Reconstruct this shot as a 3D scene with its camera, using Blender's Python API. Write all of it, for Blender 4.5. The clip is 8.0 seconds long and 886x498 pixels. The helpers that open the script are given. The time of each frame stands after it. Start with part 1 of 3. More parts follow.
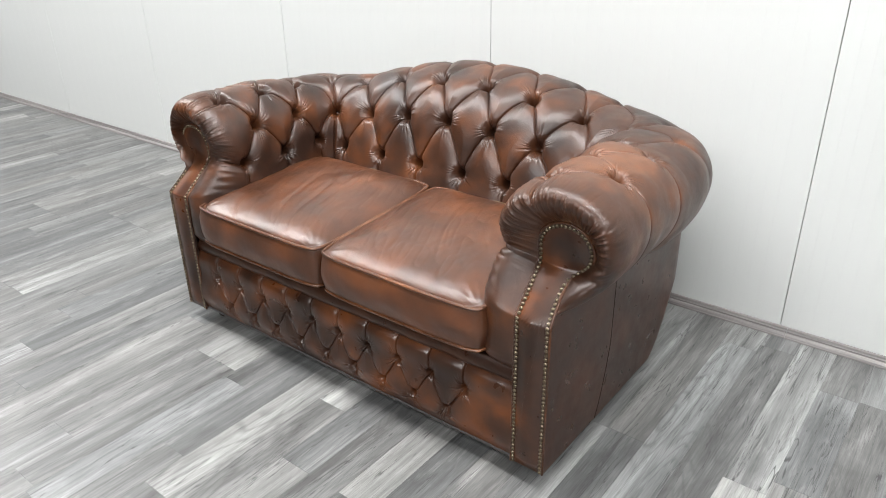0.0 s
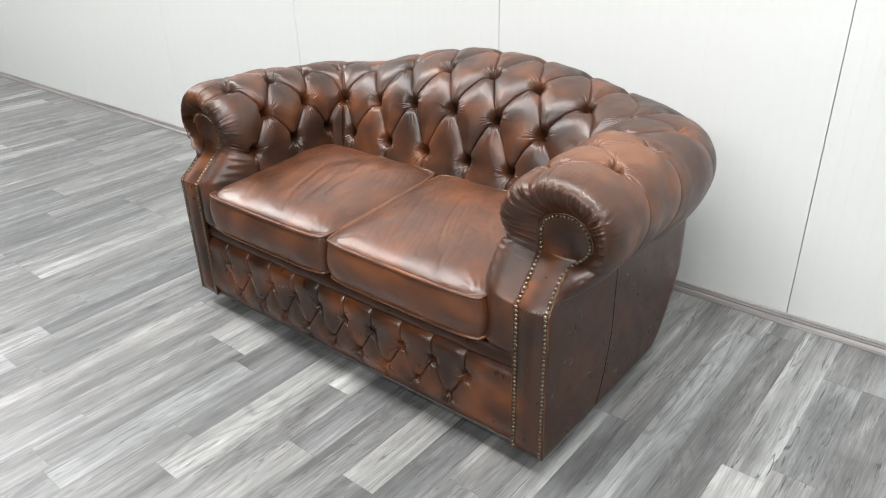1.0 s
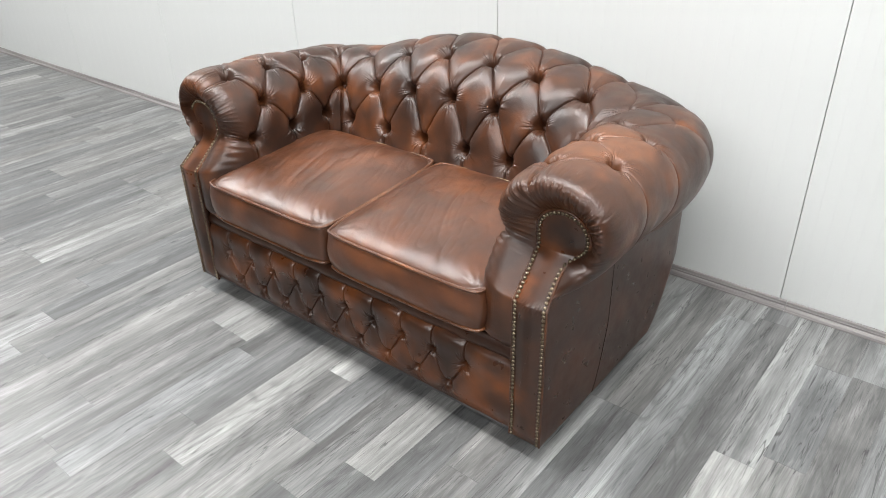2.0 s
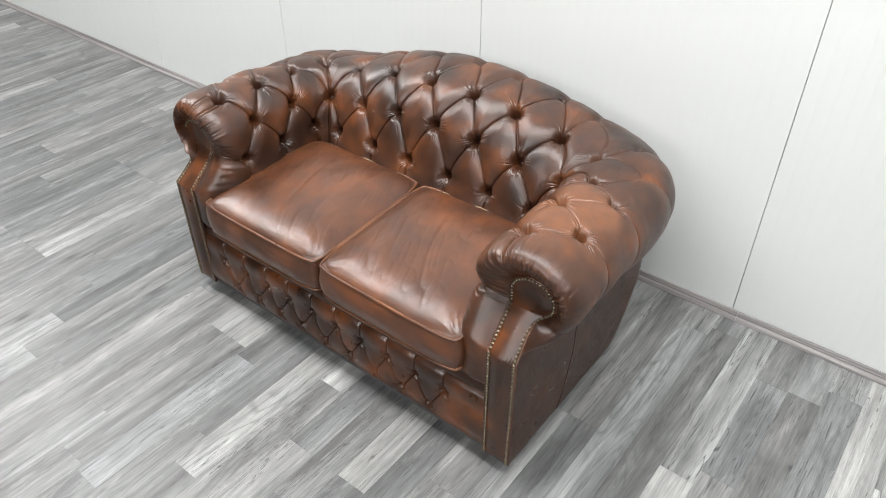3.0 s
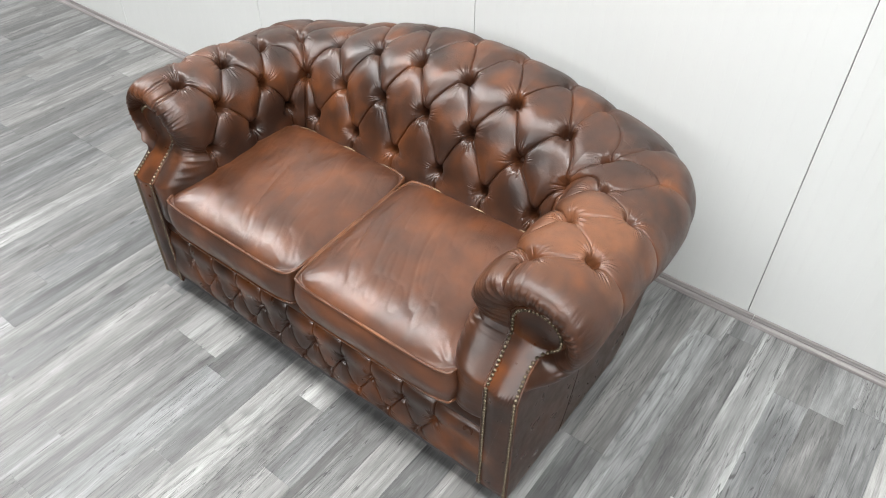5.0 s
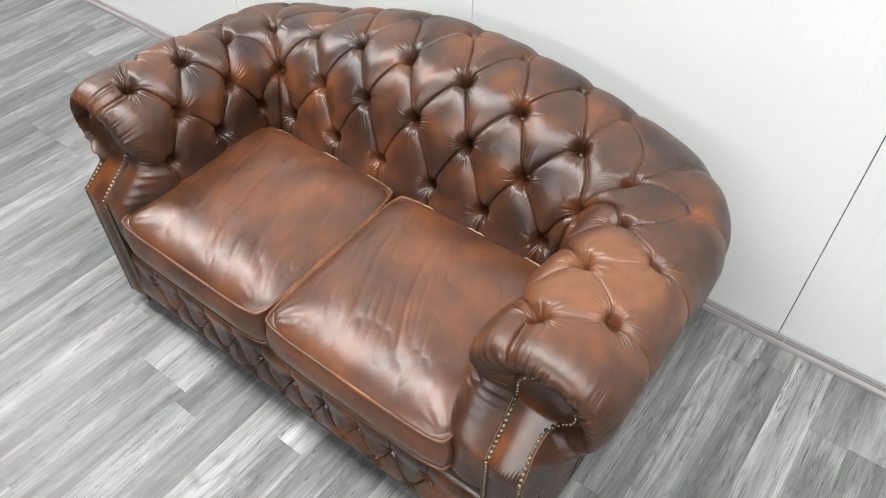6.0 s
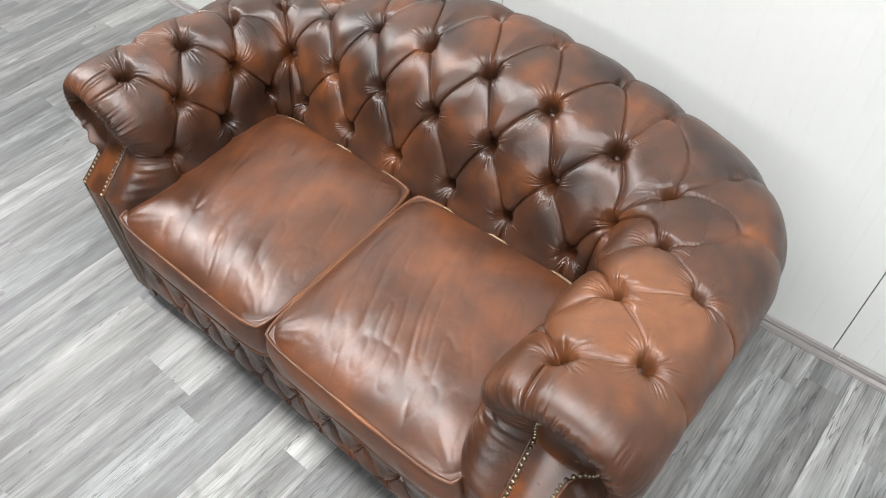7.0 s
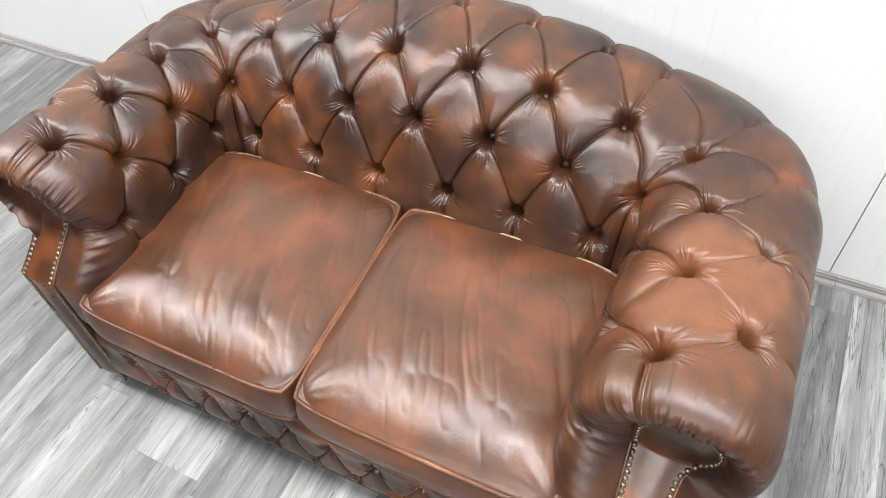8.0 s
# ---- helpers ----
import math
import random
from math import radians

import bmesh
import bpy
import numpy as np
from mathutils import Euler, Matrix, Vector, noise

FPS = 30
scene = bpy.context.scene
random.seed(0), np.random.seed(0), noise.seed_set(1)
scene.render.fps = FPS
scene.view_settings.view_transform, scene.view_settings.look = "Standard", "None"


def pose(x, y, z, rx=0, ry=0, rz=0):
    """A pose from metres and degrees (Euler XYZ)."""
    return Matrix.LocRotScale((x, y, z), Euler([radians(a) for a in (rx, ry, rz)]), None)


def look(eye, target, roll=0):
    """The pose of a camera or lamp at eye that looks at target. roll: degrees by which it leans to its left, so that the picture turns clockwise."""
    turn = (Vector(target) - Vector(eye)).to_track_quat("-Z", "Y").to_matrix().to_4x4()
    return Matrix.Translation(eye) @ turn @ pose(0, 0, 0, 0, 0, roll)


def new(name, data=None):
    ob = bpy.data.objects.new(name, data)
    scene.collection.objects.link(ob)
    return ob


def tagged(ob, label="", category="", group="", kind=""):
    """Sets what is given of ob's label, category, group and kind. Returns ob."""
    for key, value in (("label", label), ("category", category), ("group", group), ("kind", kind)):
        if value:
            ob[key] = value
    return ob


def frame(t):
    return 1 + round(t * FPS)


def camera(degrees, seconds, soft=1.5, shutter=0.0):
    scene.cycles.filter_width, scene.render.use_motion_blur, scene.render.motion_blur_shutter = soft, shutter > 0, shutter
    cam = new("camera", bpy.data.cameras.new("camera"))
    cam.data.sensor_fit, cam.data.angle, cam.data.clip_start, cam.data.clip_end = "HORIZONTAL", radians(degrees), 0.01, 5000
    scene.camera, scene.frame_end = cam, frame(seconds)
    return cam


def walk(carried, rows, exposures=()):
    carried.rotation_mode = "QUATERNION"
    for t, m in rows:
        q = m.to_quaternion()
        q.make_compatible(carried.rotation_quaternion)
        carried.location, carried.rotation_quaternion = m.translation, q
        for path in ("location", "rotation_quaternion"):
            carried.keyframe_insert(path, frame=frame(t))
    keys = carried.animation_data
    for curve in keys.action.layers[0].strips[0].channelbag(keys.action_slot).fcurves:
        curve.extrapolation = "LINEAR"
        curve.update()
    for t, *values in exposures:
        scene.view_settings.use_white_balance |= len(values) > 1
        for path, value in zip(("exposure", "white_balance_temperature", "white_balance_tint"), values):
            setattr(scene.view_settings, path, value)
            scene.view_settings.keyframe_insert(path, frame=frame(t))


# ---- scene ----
cam = camera(62.9, 8.0, soft=1.0)
PATH = [
    (0, (1.373, -1.173, 1.27), (0.255, 0.242, 0.404), -1.0),
    (0.5, (1.409, -1.164, 1.291), (0.252, 0.207, 0.406), -1.3),
    (1, (1.414, -1.158, 1.293), (0.268, 0.206, 0.385), -1.6),
    (1.2, (1.412, -1.161, 1.288), (0.326, 0.14, 0.428), -1.64),
    (2.3, (1.391, -1.138, 1.481), (0.374, 0.125, 0.49), -0.73),
    (2.5, (1.38, -1.118, 1.609), (0.349, 0.21, 0.525), 0.2),
    (3, (1.37, -1.097, 1.779), (0.387, 0.145, 0.558), -0.2),
    (3.5, (1.367, -1.084, 1.85), (0.369, 0.156, 0.639), -1.1),
    (4, (1.354, -1.072, 1.845), (0.381, 0.172, 0.617), -0.6),
    (4.2, (1.352, -1.07, 1.825), (0.379, 0.178, 0.601), -0.3),
    (5.3, (1.1, -0.762, 1.762), (0.231, 0.39, 0.377), 0.5),
    (5.5, (1.066, -0.711, 1.756), (0.202, 0.429, 0.358), 0.3),
    (6, (0.995, -0.593, 1.733), (0.154, 0.513, 0.295), 0.1),
    (6.5, (0.955, -0.473, 1.7), (0.093, 0.551, 0.215), -1.4),
    (7, (0.915, -0.419, 1.688), (0.04, 0.562, 0.18), -2.0),
    (7.5, (0.811, -0.4, 1.668), (-0.009, 0.6, 0.142), -1.4),
    (7.7, (0.691, -0.432, 1.67), (0.044, 0.584, 0.201), -1.31),
    (8, (0.642, -0.461, 1.633), (0.017, 0.66, 0.099), -4.8),
]
walk(cam, [(t, look(eye, target, roll)) for t, eye, target, roll in PATH], exposures=[(0.0, 0.08), (1.0, 0.08), (2.5, 0.0), (4.0, -0.04), (5.5, 0.05), (7.0, 0.08), (7.5, 0.16), (8.0, 0.28)])

# ---- light ----
world = bpy.data.worlds.new("world")
scene.world = world
world.use_nodes = True
world.node_tree.nodes["Background"].inputs[0].default_value = (0.75, 0.8, 0.85, 1)
world.node_tree.nodes["Background"].inputs[1].default_value = 0.1


# ---- materials ----
class Nodes:
    """Small helper round a node material."""

    def __init__(self, name):
        self.mat = bpy.data.materials.new(name)
        self.mat.use_nodes = True
        self.tree = self.mat.node_tree
        self.bsdf = self.tree.nodes["Principled BSDF"]

    def add(self, kind, **inputs):
        node = self.tree.nodes.new(kind)
        for key, value in inputs.items():
            key = key.replace("_", " ")
            self.set(node.inputs[key], value)
        return node

    def set(self, socket, value):
        if isinstance(value, bpy.types.NodeSocket):
            self.tree.links.new(value, socket)
        else:
            socket.default_value = value

    def coords(self, scale=(1, 1, 1), kind="Object"):
        tc = self.add("ShaderNodeTexCoord")
        mp = self.add("ShaderNodeMapping", Vector=tc.outputs[kind])
        mp.inputs["Scale"].default_value = scale
        return mp.outputs[0]

    def world_coords(self, scale=(1, 1, 1)):
        geo = self.add("ShaderNodeNewGeometry")
        mp = self.add("ShaderNodeMapping", Vector=geo.outputs["Position"])
        mp.inputs["Scale"].default_value = scale
        return mp.outputs[0]

    def noise(self, vec, scale, detail=4.0, rough=0.55, distort=0.0):
        n = self.add("ShaderNodeTexNoise", Vector=vec, Scale=scale, Detail=detail, Roughness=rough, Distortion=distort)
        return n.outputs["Fac"]

    def ramp(self, fac, stops):
        r = self.add("ShaderNodeValToRGB", Fac=fac)
        el = r.color_ramp.elements
        while len(el) < len(stops):
            el.new(0.5)
        for e, (p, c) in zip(el, stops):
            e.position, e.color = p, (*c, 1) if len(c) == 3 else c
        return r.outputs[0]

    def mix(self, fac, a, b, mode="MIX"):
        m = self.tree.nodes.new("ShaderNodeMix")
        m.data_type, m.blend_type = "RGBA", mode
        self.set(m.inputs[0], fac)
        self.set(m.inputs[6], a)
        self.set(m.inputs[7], b)
        return m.outputs[2]

    def math(self, op, a, b=0.0):
        m = self.tree.nodes.new("ShaderNodeMath")
        m.operation = op
        self.set(m.inputs[0], a)
        self.set(m.inputs[1], b)
        return m.outputs[0]

    def bump(self, height, strength, distance, normal=None):
        b = self.add("ShaderNodeBump", Height=height, Strength=strength, Distance=distance)
        if normal is not None:
            self.set(b.inputs["Normal"], normal)
        return b.outputs[0]

    def out(self, **inputs):
        for key, value in inputs.items():
            self.set(self.bsdf.inputs[key.replace("_", " ")], value)
        return self.mat


def leather(name, dark, mid, warm, lo=0.36, hi=0.68, seed=0.0, gloss=0.32, worn=None, coat=0.10, crack=0.22, spec=0.5, hair=0.0):
    """Antiqued pull-up leather: rubbed warm patches over a dark ground, fine grain and creasing, soft gloss.
    worn: centre, radius and colour of a rubbed area."""
    k = Nodes(name)
    dark, mid, warm = [(r * 1.10, g * 0.97, b * 0.66) for r, g, b in (dark, mid, warm)]
    pos = k.world_coords()
    shift = k.add("ShaderNodeVectorMath", Vector=pos)
    shift.inputs[1].default_value = (seed, seed * 0.7, seed * 1.3)
    v = shift.outputs[0]
    patch = k.noise(v, 8.6, 2.0, 0.45, 0.2)
    fine = k.noise(v, 34.0, 3.0, 0.55)
    both = k.math("ADD", k.math("MULTIPLY", patch, 0.86), k.math("MULTIPLY", fine, 0.14))
    col = k.ramp(both, [(lo, dark), ((lo + hi) / 2, mid), (hi, warm)])
    if worn:
        centre, radius, tan = worn
        away = k.add("ShaderNodeVectorMath", Vector=pos)
        away.operation = "DISTANCE"
        away.inputs[1].default_value = centre
        edge = k.math("ADD", away.outputs["Value"], k.math("MULTIPLY", k.math("SUBTRACT", patch, 0.5), 0.55))
        mask = k.ramp(k.math("DIVIDE", edge, radius), [(0.45, (1, 1, 1)), (1.0, (0, 0, 0))])
        col = k.mix(mask, col, k.ramp(fine, [(0.3, [c * 0.8 for c in tan]), (0.7, [c * 1.1 for c in tan])]))
    speck = k.noise(v, 190.0, 2.0, 0.6)
    col = k.mix(k.math("MULTIPLY", speck, 0.14), col, (*[c * 0.5 for c in dark], 1))
    # Age creases: sparse branching lines and, in places, a close network.
    def network(scale, thin, lo_, hi_, at):
        bend = k.add("ShaderNodeTexNoise", Vector=v, Scale=scale * 0.6, Detail=2.0)
        bent = k.add("ShaderNodeVectorMath", Vector=v)
        wob = k.add("ShaderNodeVectorMath", Vector=bend.outputs["Color"])
        wob.operation = "SCALE"
        wob.inputs["Scale"].default_value = 0.9 / scale
        k.set(bent.inputs[1], wob.outputs[0])
        edge_ = k.add("ShaderNodeTexVoronoi", Vector=bent.outputs[0], Scale=scale)
        edge_.feature = "DISTANCE_TO_EDGE"
        line = k.ramp(edge_.outputs["Distance"], [(0.0, (1, 1, 1)), (thin, (0, 0, 0))])
        area = k.ramp(k.noise(v, at, 3.0, 0.6), [(lo_, (0, 0, 0)), (hi_, (1, 1, 1))])
        return k.math("MULTIPLY", line, area)
    old = k.math("ADD", k.math("MULTIPLY", network(62.0, 0.035, 0.52, 0.70, 11.0), 0.6), k.math("MULTIPLY", network(170.0, 0.10, 0.48, 0.66, 8.0), 0.45))
    rough = k.ramp(k.noise(v, 26.0, 4.0), [(0.3, (gloss - 0.05,) * 3), (0.7, (gloss + 0.08,) * 3)])
    cell = k.add("ShaderNodeTexVoronoi", Vector=v, Scale=430.0)
    cell.feature = "DISTANCE_TO_EDGE"
    n1 = k.bump(k.math("MINIMUM", cell.outputs["Distance"], 0.25), crack * 0.35, 0.0006)
    n2 = k.bump(k.noise(v, 42.0, 5.0, 0.6), min(0.15, crack * 0.6), 0.006, n1)
    n3 = k.bump(k.math("MULTIPLY", old, -1.0), min(1.0, crack * 1.4), 0.0004, n2)
    # Hairline stretch wrinkles, mostly upright, in patches.
    def hairlines(sx, sz, at):
        mp = k.add("ShaderNodeMapping", Vector=v)
        mp.inputs["Scale"].default_value = (sx, sx, sz)
        ridge = k.math("ABSOLUTE", k.math("SUBTRACT", k.noise(mp.outputs[0], 1.0, 2.0, 0.5, 0.6), 0.5))
        area = k.ramp(k.noise(v, at, 2.0, 0.5), [(0.54, (0, 0, 0)), (0.68, (1, 1, 1))])
        return k.math("MULTIPLY", k.ramp(ridge, [(0.0, (1, 1, 1)), (0.03, (0, 0, 0))]), area)
    hairs = k.math("ADD", k.math("MULTIPLY", hairlines(70.0, 9.0, 13.0), 0.6), hairlines(34.0, 8.0, 9.0))
    n4 = k.bump(k.math("MULTIPLY", hairs, -1.0), hair, 0.0006, n3) if hair else n3
    return k.out(Base_Color=col, Roughness=rough, Normal=n4, Specular_IOR_Level=spec, Coat_Weight=coat, Coat_Roughness=0.22)


TAN = ((0.665, 0.27, 0.75), 0.195, (0.162, 0.059, 0.0225))
GROUND = ((0.020, 0.0084, 0.0055), (0.053, 0.0208, 0.0122), (0.128, 0.045, 0.0175))
LEATHER = leather("antique_brown_leather", *GROUND, lo=0.36, hi=0.72, gloss=0.37, coat=0.0, crack=0.26, spec=0.68, hair=0.35)
LEATHER_ARM = leather("worn_arm_leather", (0.027, 0.0112, 0.0072), (0.061, 0.0240, 0.0139), (0.130, 0.046, 0.0180), lo=0.36, hi=0.72, worn=TAN, gloss=0.37, coat=0.0, crack=0.26, spec=0.60, hair=0.3)
LEATHER_SEAT = leather("seat_leather", (0.054, 0.0215, 0.0132), (0.088, 0.0338, 0.0195), (0.132, 0.049, 0.0245), seed=3.1, gloss=0.335, coat=0.0, spec=0.68, crack=0.28)
LEATHER_PLAIN = leather("plain_dark_leather", (0.025, 0.0105, 0.0072), (0.037, 0.0150, 0.0096), (0.056, 0.0215, 0.0126), seed=5.7, gloss=0.31, coat=0.0, spec=0.42, crack=0.05)
LEATHER_PANEL = leather("panel_leather", (0.022, 0.0094, 0.0063), (0.056, 0.0218, 0.0124), (0.150, 0.051, 0.0185), seed=8.2, gloss=0.31, crack=0.12, coat=0.0, spec=0.6)
LEATHER_PIPE = leather("piping_leather", (0.065, 0.027, 0.017), (0.105, 0.044, 0.026), (0.18, 0.078, 0.045), seed=1.3)
PALE_PIPE = leather("rubbed_piping", (0.07, 0.036, 0.025), (0.15, 0.105, 0.083), (0.25, 0.20, 0.17), seed=4.3, lo=0.3, hi=0.6)
LEATHER_WELT = leather("welt_leather", (0.030, 0.0130, 0.0088), (0.052, 0.0215, 0.013), (0.11, 0.040, 0.018), seed=2.3)


def brass():
    k = Nodes("antique_brass")
    v = k.world_coords()
    n = k.noise(v, 260.0, 3.0)
    col = k.ramp(n, [(0.35, (0.11, 0.088, 0.06)), (0.7, (0.33, 0.275, 0.195))])
    return k.out(Base_Color=col, Metallic=1.0, Roughness=k.ramp(n, [(0.3, (0.28,) * 3), (0.7, (0.5,) * 3)]))


BRASS = brass()


def plank_wood(name, gain):
    """Grey limed-oak print: cloudy tone along the board, crisp grain, flame figure, knots and drying cracks; every board its own cut."""
    k = Nodes(name)
    rnd = k.add("ShaderNodeObjectInfo").outputs["Random"]
    geo = k.add("ShaderNodeNewGeometry")
    r2 = k.math("FRACT", k.math("ADD", rnd, geo.outputs["Random Per Island"]))
    off = k.add("ShaderNodeCombineXYZ", X=k.math("MULTIPLY", r2, 37.0), Y=k.math("MULTIPLY", r2, 91.0), Z=0.0)
    vec = k.add("ShaderNodeVectorMath", Vector=geo.outputs["Position"])
    k.set(vec.inputs[1], off.outputs[0])

    def stretched(sx, sy):
        mp = k.add("ShaderNodeMapping", Vector=vec.outputs[0])
        mp.inputs["Scale"].default_value = (sx, sy, 1)
        return mp.outputs[0]

    def shade(col, fac, stops):
        return k.mix(1.0, col, k.ramp(fac, [(p, (v,) * 3) for p, v in stops]), "MULTIPLY")

    col = k.ramp(r2, [(0.0, [c * gain * 0.84 for c in (0.184, 0.191, 0.192)]), (1.0, [c * gain * 1.16 for c in (0.196, 0.196, 0.190)])])
    cloud = k.noise(stretched(9, 2.6), 1.0, 5.0, 0.62, 0.5)
    streak = k.noise(stretched(34, 1.5), 1.0, 6.0, 0.64, 0.7)
    hair = k.noise(stretched(330, 11.0), 1.0, 4.0, 0.7, 0.2)
    col = shade(col, cloud, [(0.30, 0.66), (0.5, 0.98), (0.70, 1.34)])
    col = shade(col, streak, [(0.32, 0.70), (0.5, 1.0), (0.68, 1.28)])
    col = shade(col, hair, [(0.32, 0.76), (0.5, 1.0), (0.68, 1.20)])
    # Sapwood bands running the length of a board.
    band = k.noise(stretched(19, 0.45), 1.0, 2.0, 0.5, 0.25)
    col = shade(col, k.math("ADD", band, k.math("MULTIPLY", k.math("SUBTRACT", hair, 0.5), 0.10)), [(0.40, 0.82), (0.47, 0.93), (0.53, 1.05), (0.60, 1.19)])
    # Flame figure: thin lines along the levels of a slow field.
    field = k.noise(stretched(11, 1.15), 1.0, 1.5, 0.45, 0.35)
    level = k.math("ABSOLUTE", k.math("SUBTRACT", k.math("FRACT", k.math("ADD", k.math("MULTIPLY", field, 15.0), k.math("MULTIPLY", hair, 0.7))), 0.5))
    where = k.ramp(k.noise(stretched(6, 1.6), 1.0, 2.0), [(0.42, (0, 0, 0)), (0.60, (1, 1, 1))])
    figure = k.math("MULTIPLY", k.ramp(level, [(0.02, (1, 1, 1)), (0.20, (0, 0, 0))]), where)
    col = k.mix(k.math("MULTIPLY", figure, 0.42), col, (0.062, 0.063, 0.064, 1))
    # Long thin drying cracks in places, with shorter ticks.
    cracks = 0.0
    for sx, sy, thin, sparse, deep in ((24, 1.3, 0.008, 0.48, 0.85), (58, 2.2, 0.016, 0.52, 0.70)):
        vein = k.math("ABSOLUTE", k.math("SUBTRACT", k.noise(stretched(sx, sy), 1.0, 3.0, 0.6, 0.8), 0.5))
        mask = k.ramp(vein, [(thin * 0.4, (1, 1, 1)), (thin, (0, 0, 0))])
        area = k.ramp(k.noise(stretched(sx * 0.4, sy * 0.8), 1.3, 2.0), [(sparse, (0, 0, 0)), (sparse + 0.06, (1, 1, 1))])
        line = k.math("MULTIPLY", k.math("MULTIPLY", mask, area), deep)
        col = k.mix(line, col, (0.040, 0.040, 0.041, 1))
        cracks = k.math("ADD", line, cracks)
    knot = k.add("ShaderNodeTexVoronoi", Vector=stretched(5.0, 2.2), Scale=1.0)
    col = shade(col, k.math("ADD", knot.outputs["Distance"], k.math("MULTIPLY", hair, 0.05)), [(0.05, 0.38), (0.10, 0.75), (0.17, 1.0)])
    # Limewash left in patches.
    lime = k.math("MULTIPLY", k.ramp(k.noise(stretched(16, 3.4), 1.0, 4.0, 0.65, 0.6), [(0.56, (0, 0, 0)), (0.72, (1, 1, 1))]), k.ramp(hair, [(0.35, (0, 0, 0)), (0.6, (1, 1, 1))]))
    col = k.mix(k.math("MULTIPLY", lime, 0.40), col, (0.44, 0.44, 0.43, 1))
    nrm = k.bump(k.math("SUBTRACT", hair, cracks), 0.16, 0.0012)
    return k.out(Base_Color=col, Roughness=k.ramp(cloud, [(0.3, (0.36,) * 3), (0.7, (0.5,) * 3)]), Normal=nrm)


# Board tones; the dark gain is lowered further to dim the floor's left side.
WOODS = [plank_wood("grey_oak_dark", 0.72), plank_wood("grey_oak_mid", 1.06), plank_wood("grey_oak_light", 1.42)]


def painted(name, col, rough=0.35, amount=0.02):
    k = Nodes(name)
    v = k.world_coords()
    n = k.noise(v, 1.7, 3.0)
    c = k.mix(k.math("MULTIPLY", n, amount * 4), (*col, 1), (*[x * 0.9 for x in col], 1))
    return k.out(Base_Color=c, Roughness=rough, Normal=k.bump(k.noise(v, 180.0, 2.0), 0.02, 0.0005))


WHITE = painted("white_coated_steel", (0.645, 0.664, 0.654), 0.32)
CEIL = painted("ceiling_grey", (0.13, 0.13, 0.13), 0.7)
DARK = painted("joint_dark", (0.12, 0.12, 0.12), 0.7)
FOOT = painted("dark_stained_wood", (0.02, 0.012, 0.009), 0.35)


def skirting_mat():
    k = Nodes("grey_skirting")
    v = k.world_coords((1.6, 60, 60))
    n = k.noise(v, 1.0, 5.0, 0.6, 0.3)
    return k.out(Base_Color=k.ramp(n, [(0.3, (0.11, 0.102, 0.1)), (0.7, (0.29, 0.272, 0.268))]), Roughness=0.45)


SKIRT = skirting_mat()


# ---- mesh helpers ----
def mesh_object(name, verts, faces, material, parent=None, label="", smooth=True):
    me = bpy.data.meshes.new(name)
    me.from_pydata(verts, [], faces)
    me.materials.append(material)
    if smooth:
        me.polygons.foreach_set("use_smooth", [True] * len(me.polygons))
    me.update()
    ob = new(name, me)
    if parent is not None:
        ob.parent = parent
    if label:
        tagged(ob, label)
    return ob


def grid_faces(n, m, start=0, wrap=False):
    i, j = np.meshgrid(np.arange(n if wrap else n - 1), np.arange(m - 1), indexing="ij")
    k = (i + 1) % n
    f = np.stack([i * m + j, k * m + j, k * m + j + 1, i * m + j + 1], -1).reshape(-1, 4) + start
    return f


def grid_object(name, points, material, parent=None, label="", wrap=False, flip=False):
    n, m = points.shape[:2]
    f = grid_faces(n, m, 0, wrap)
    if flip:
        f = f[:, ::-1]
    return mesh_object(name, points.reshape(-1, 3).tolist(), f.tolist(), material, parent, label)


def part(name, bm, material, parent, label="", smooth=False):
    me = bpy.data.meshes.new(name)
    bm.to_mesh(me)
    bm.free()
    me.materials.append(material)
    if smooth:
        me.polygons.foreach_set("use_smooth", [True] * len(me.polygons))
    ob = new(name, me)
    if parent is not None:
        ob.parent = parent
    if label:
        tagged(ob, label)
    return ob


def box_bm(lo, hi, bevel=0.0, segments=2):
    bm = bmesh.new()
    bmesh.ops.create_cube(bm, size=1.0)
    for v in bm.verts:
        v.co = Vector([lo[a] + (v.co[a] + 0.5) * (hi[a] - lo[a]) for a in range(3)])
    if bevel:
        bmesh.ops.bevel(bm, geom=bm.edges[:], offset=bevel, segments=segments, affect="EDGES", profile=0.5)
    return bm


def tube_points(path, radius, around=10, closed=False):
    """Ring grid round a polyline."""
    path = np.asarray(path, float)
    if closed:
        tan = np.roll(path, -1, 0) - np.roll(path, 1, 0)
    else:
        tan = np.gradient(path, axis=0)
    tan /= np.linalg.norm(tan, axis=1)[:, None] + 1e-9
    up = np.tile([0.13, 0.21, 0.97], (len(path), 1))
    side = np.cross(tan, up)
    bad = np.linalg.norm(side, axis=1) < 0.25
    side[bad] = np.cross(tan[bad], [0.97, 0.2, 0.1])
    side /= np.linalg.norm(side, axis=1)[:, None]
    over = np.cross(side, tan)
    ang = np.linspace(0, 2 * math.pi, around + 1)
    return path[:, None] + radius * (np.cos(ang)[None, :, None] * side[:, None] + np.sin(ang)[None, :, None] * over[:, None])


def tube(name, path, radius, material, parent, closed=False, around=10, label=""):
    pts = tube_points(path, radius, around, closed)
    return grid_object(name, pts, material, parent, label, wrap=closed)


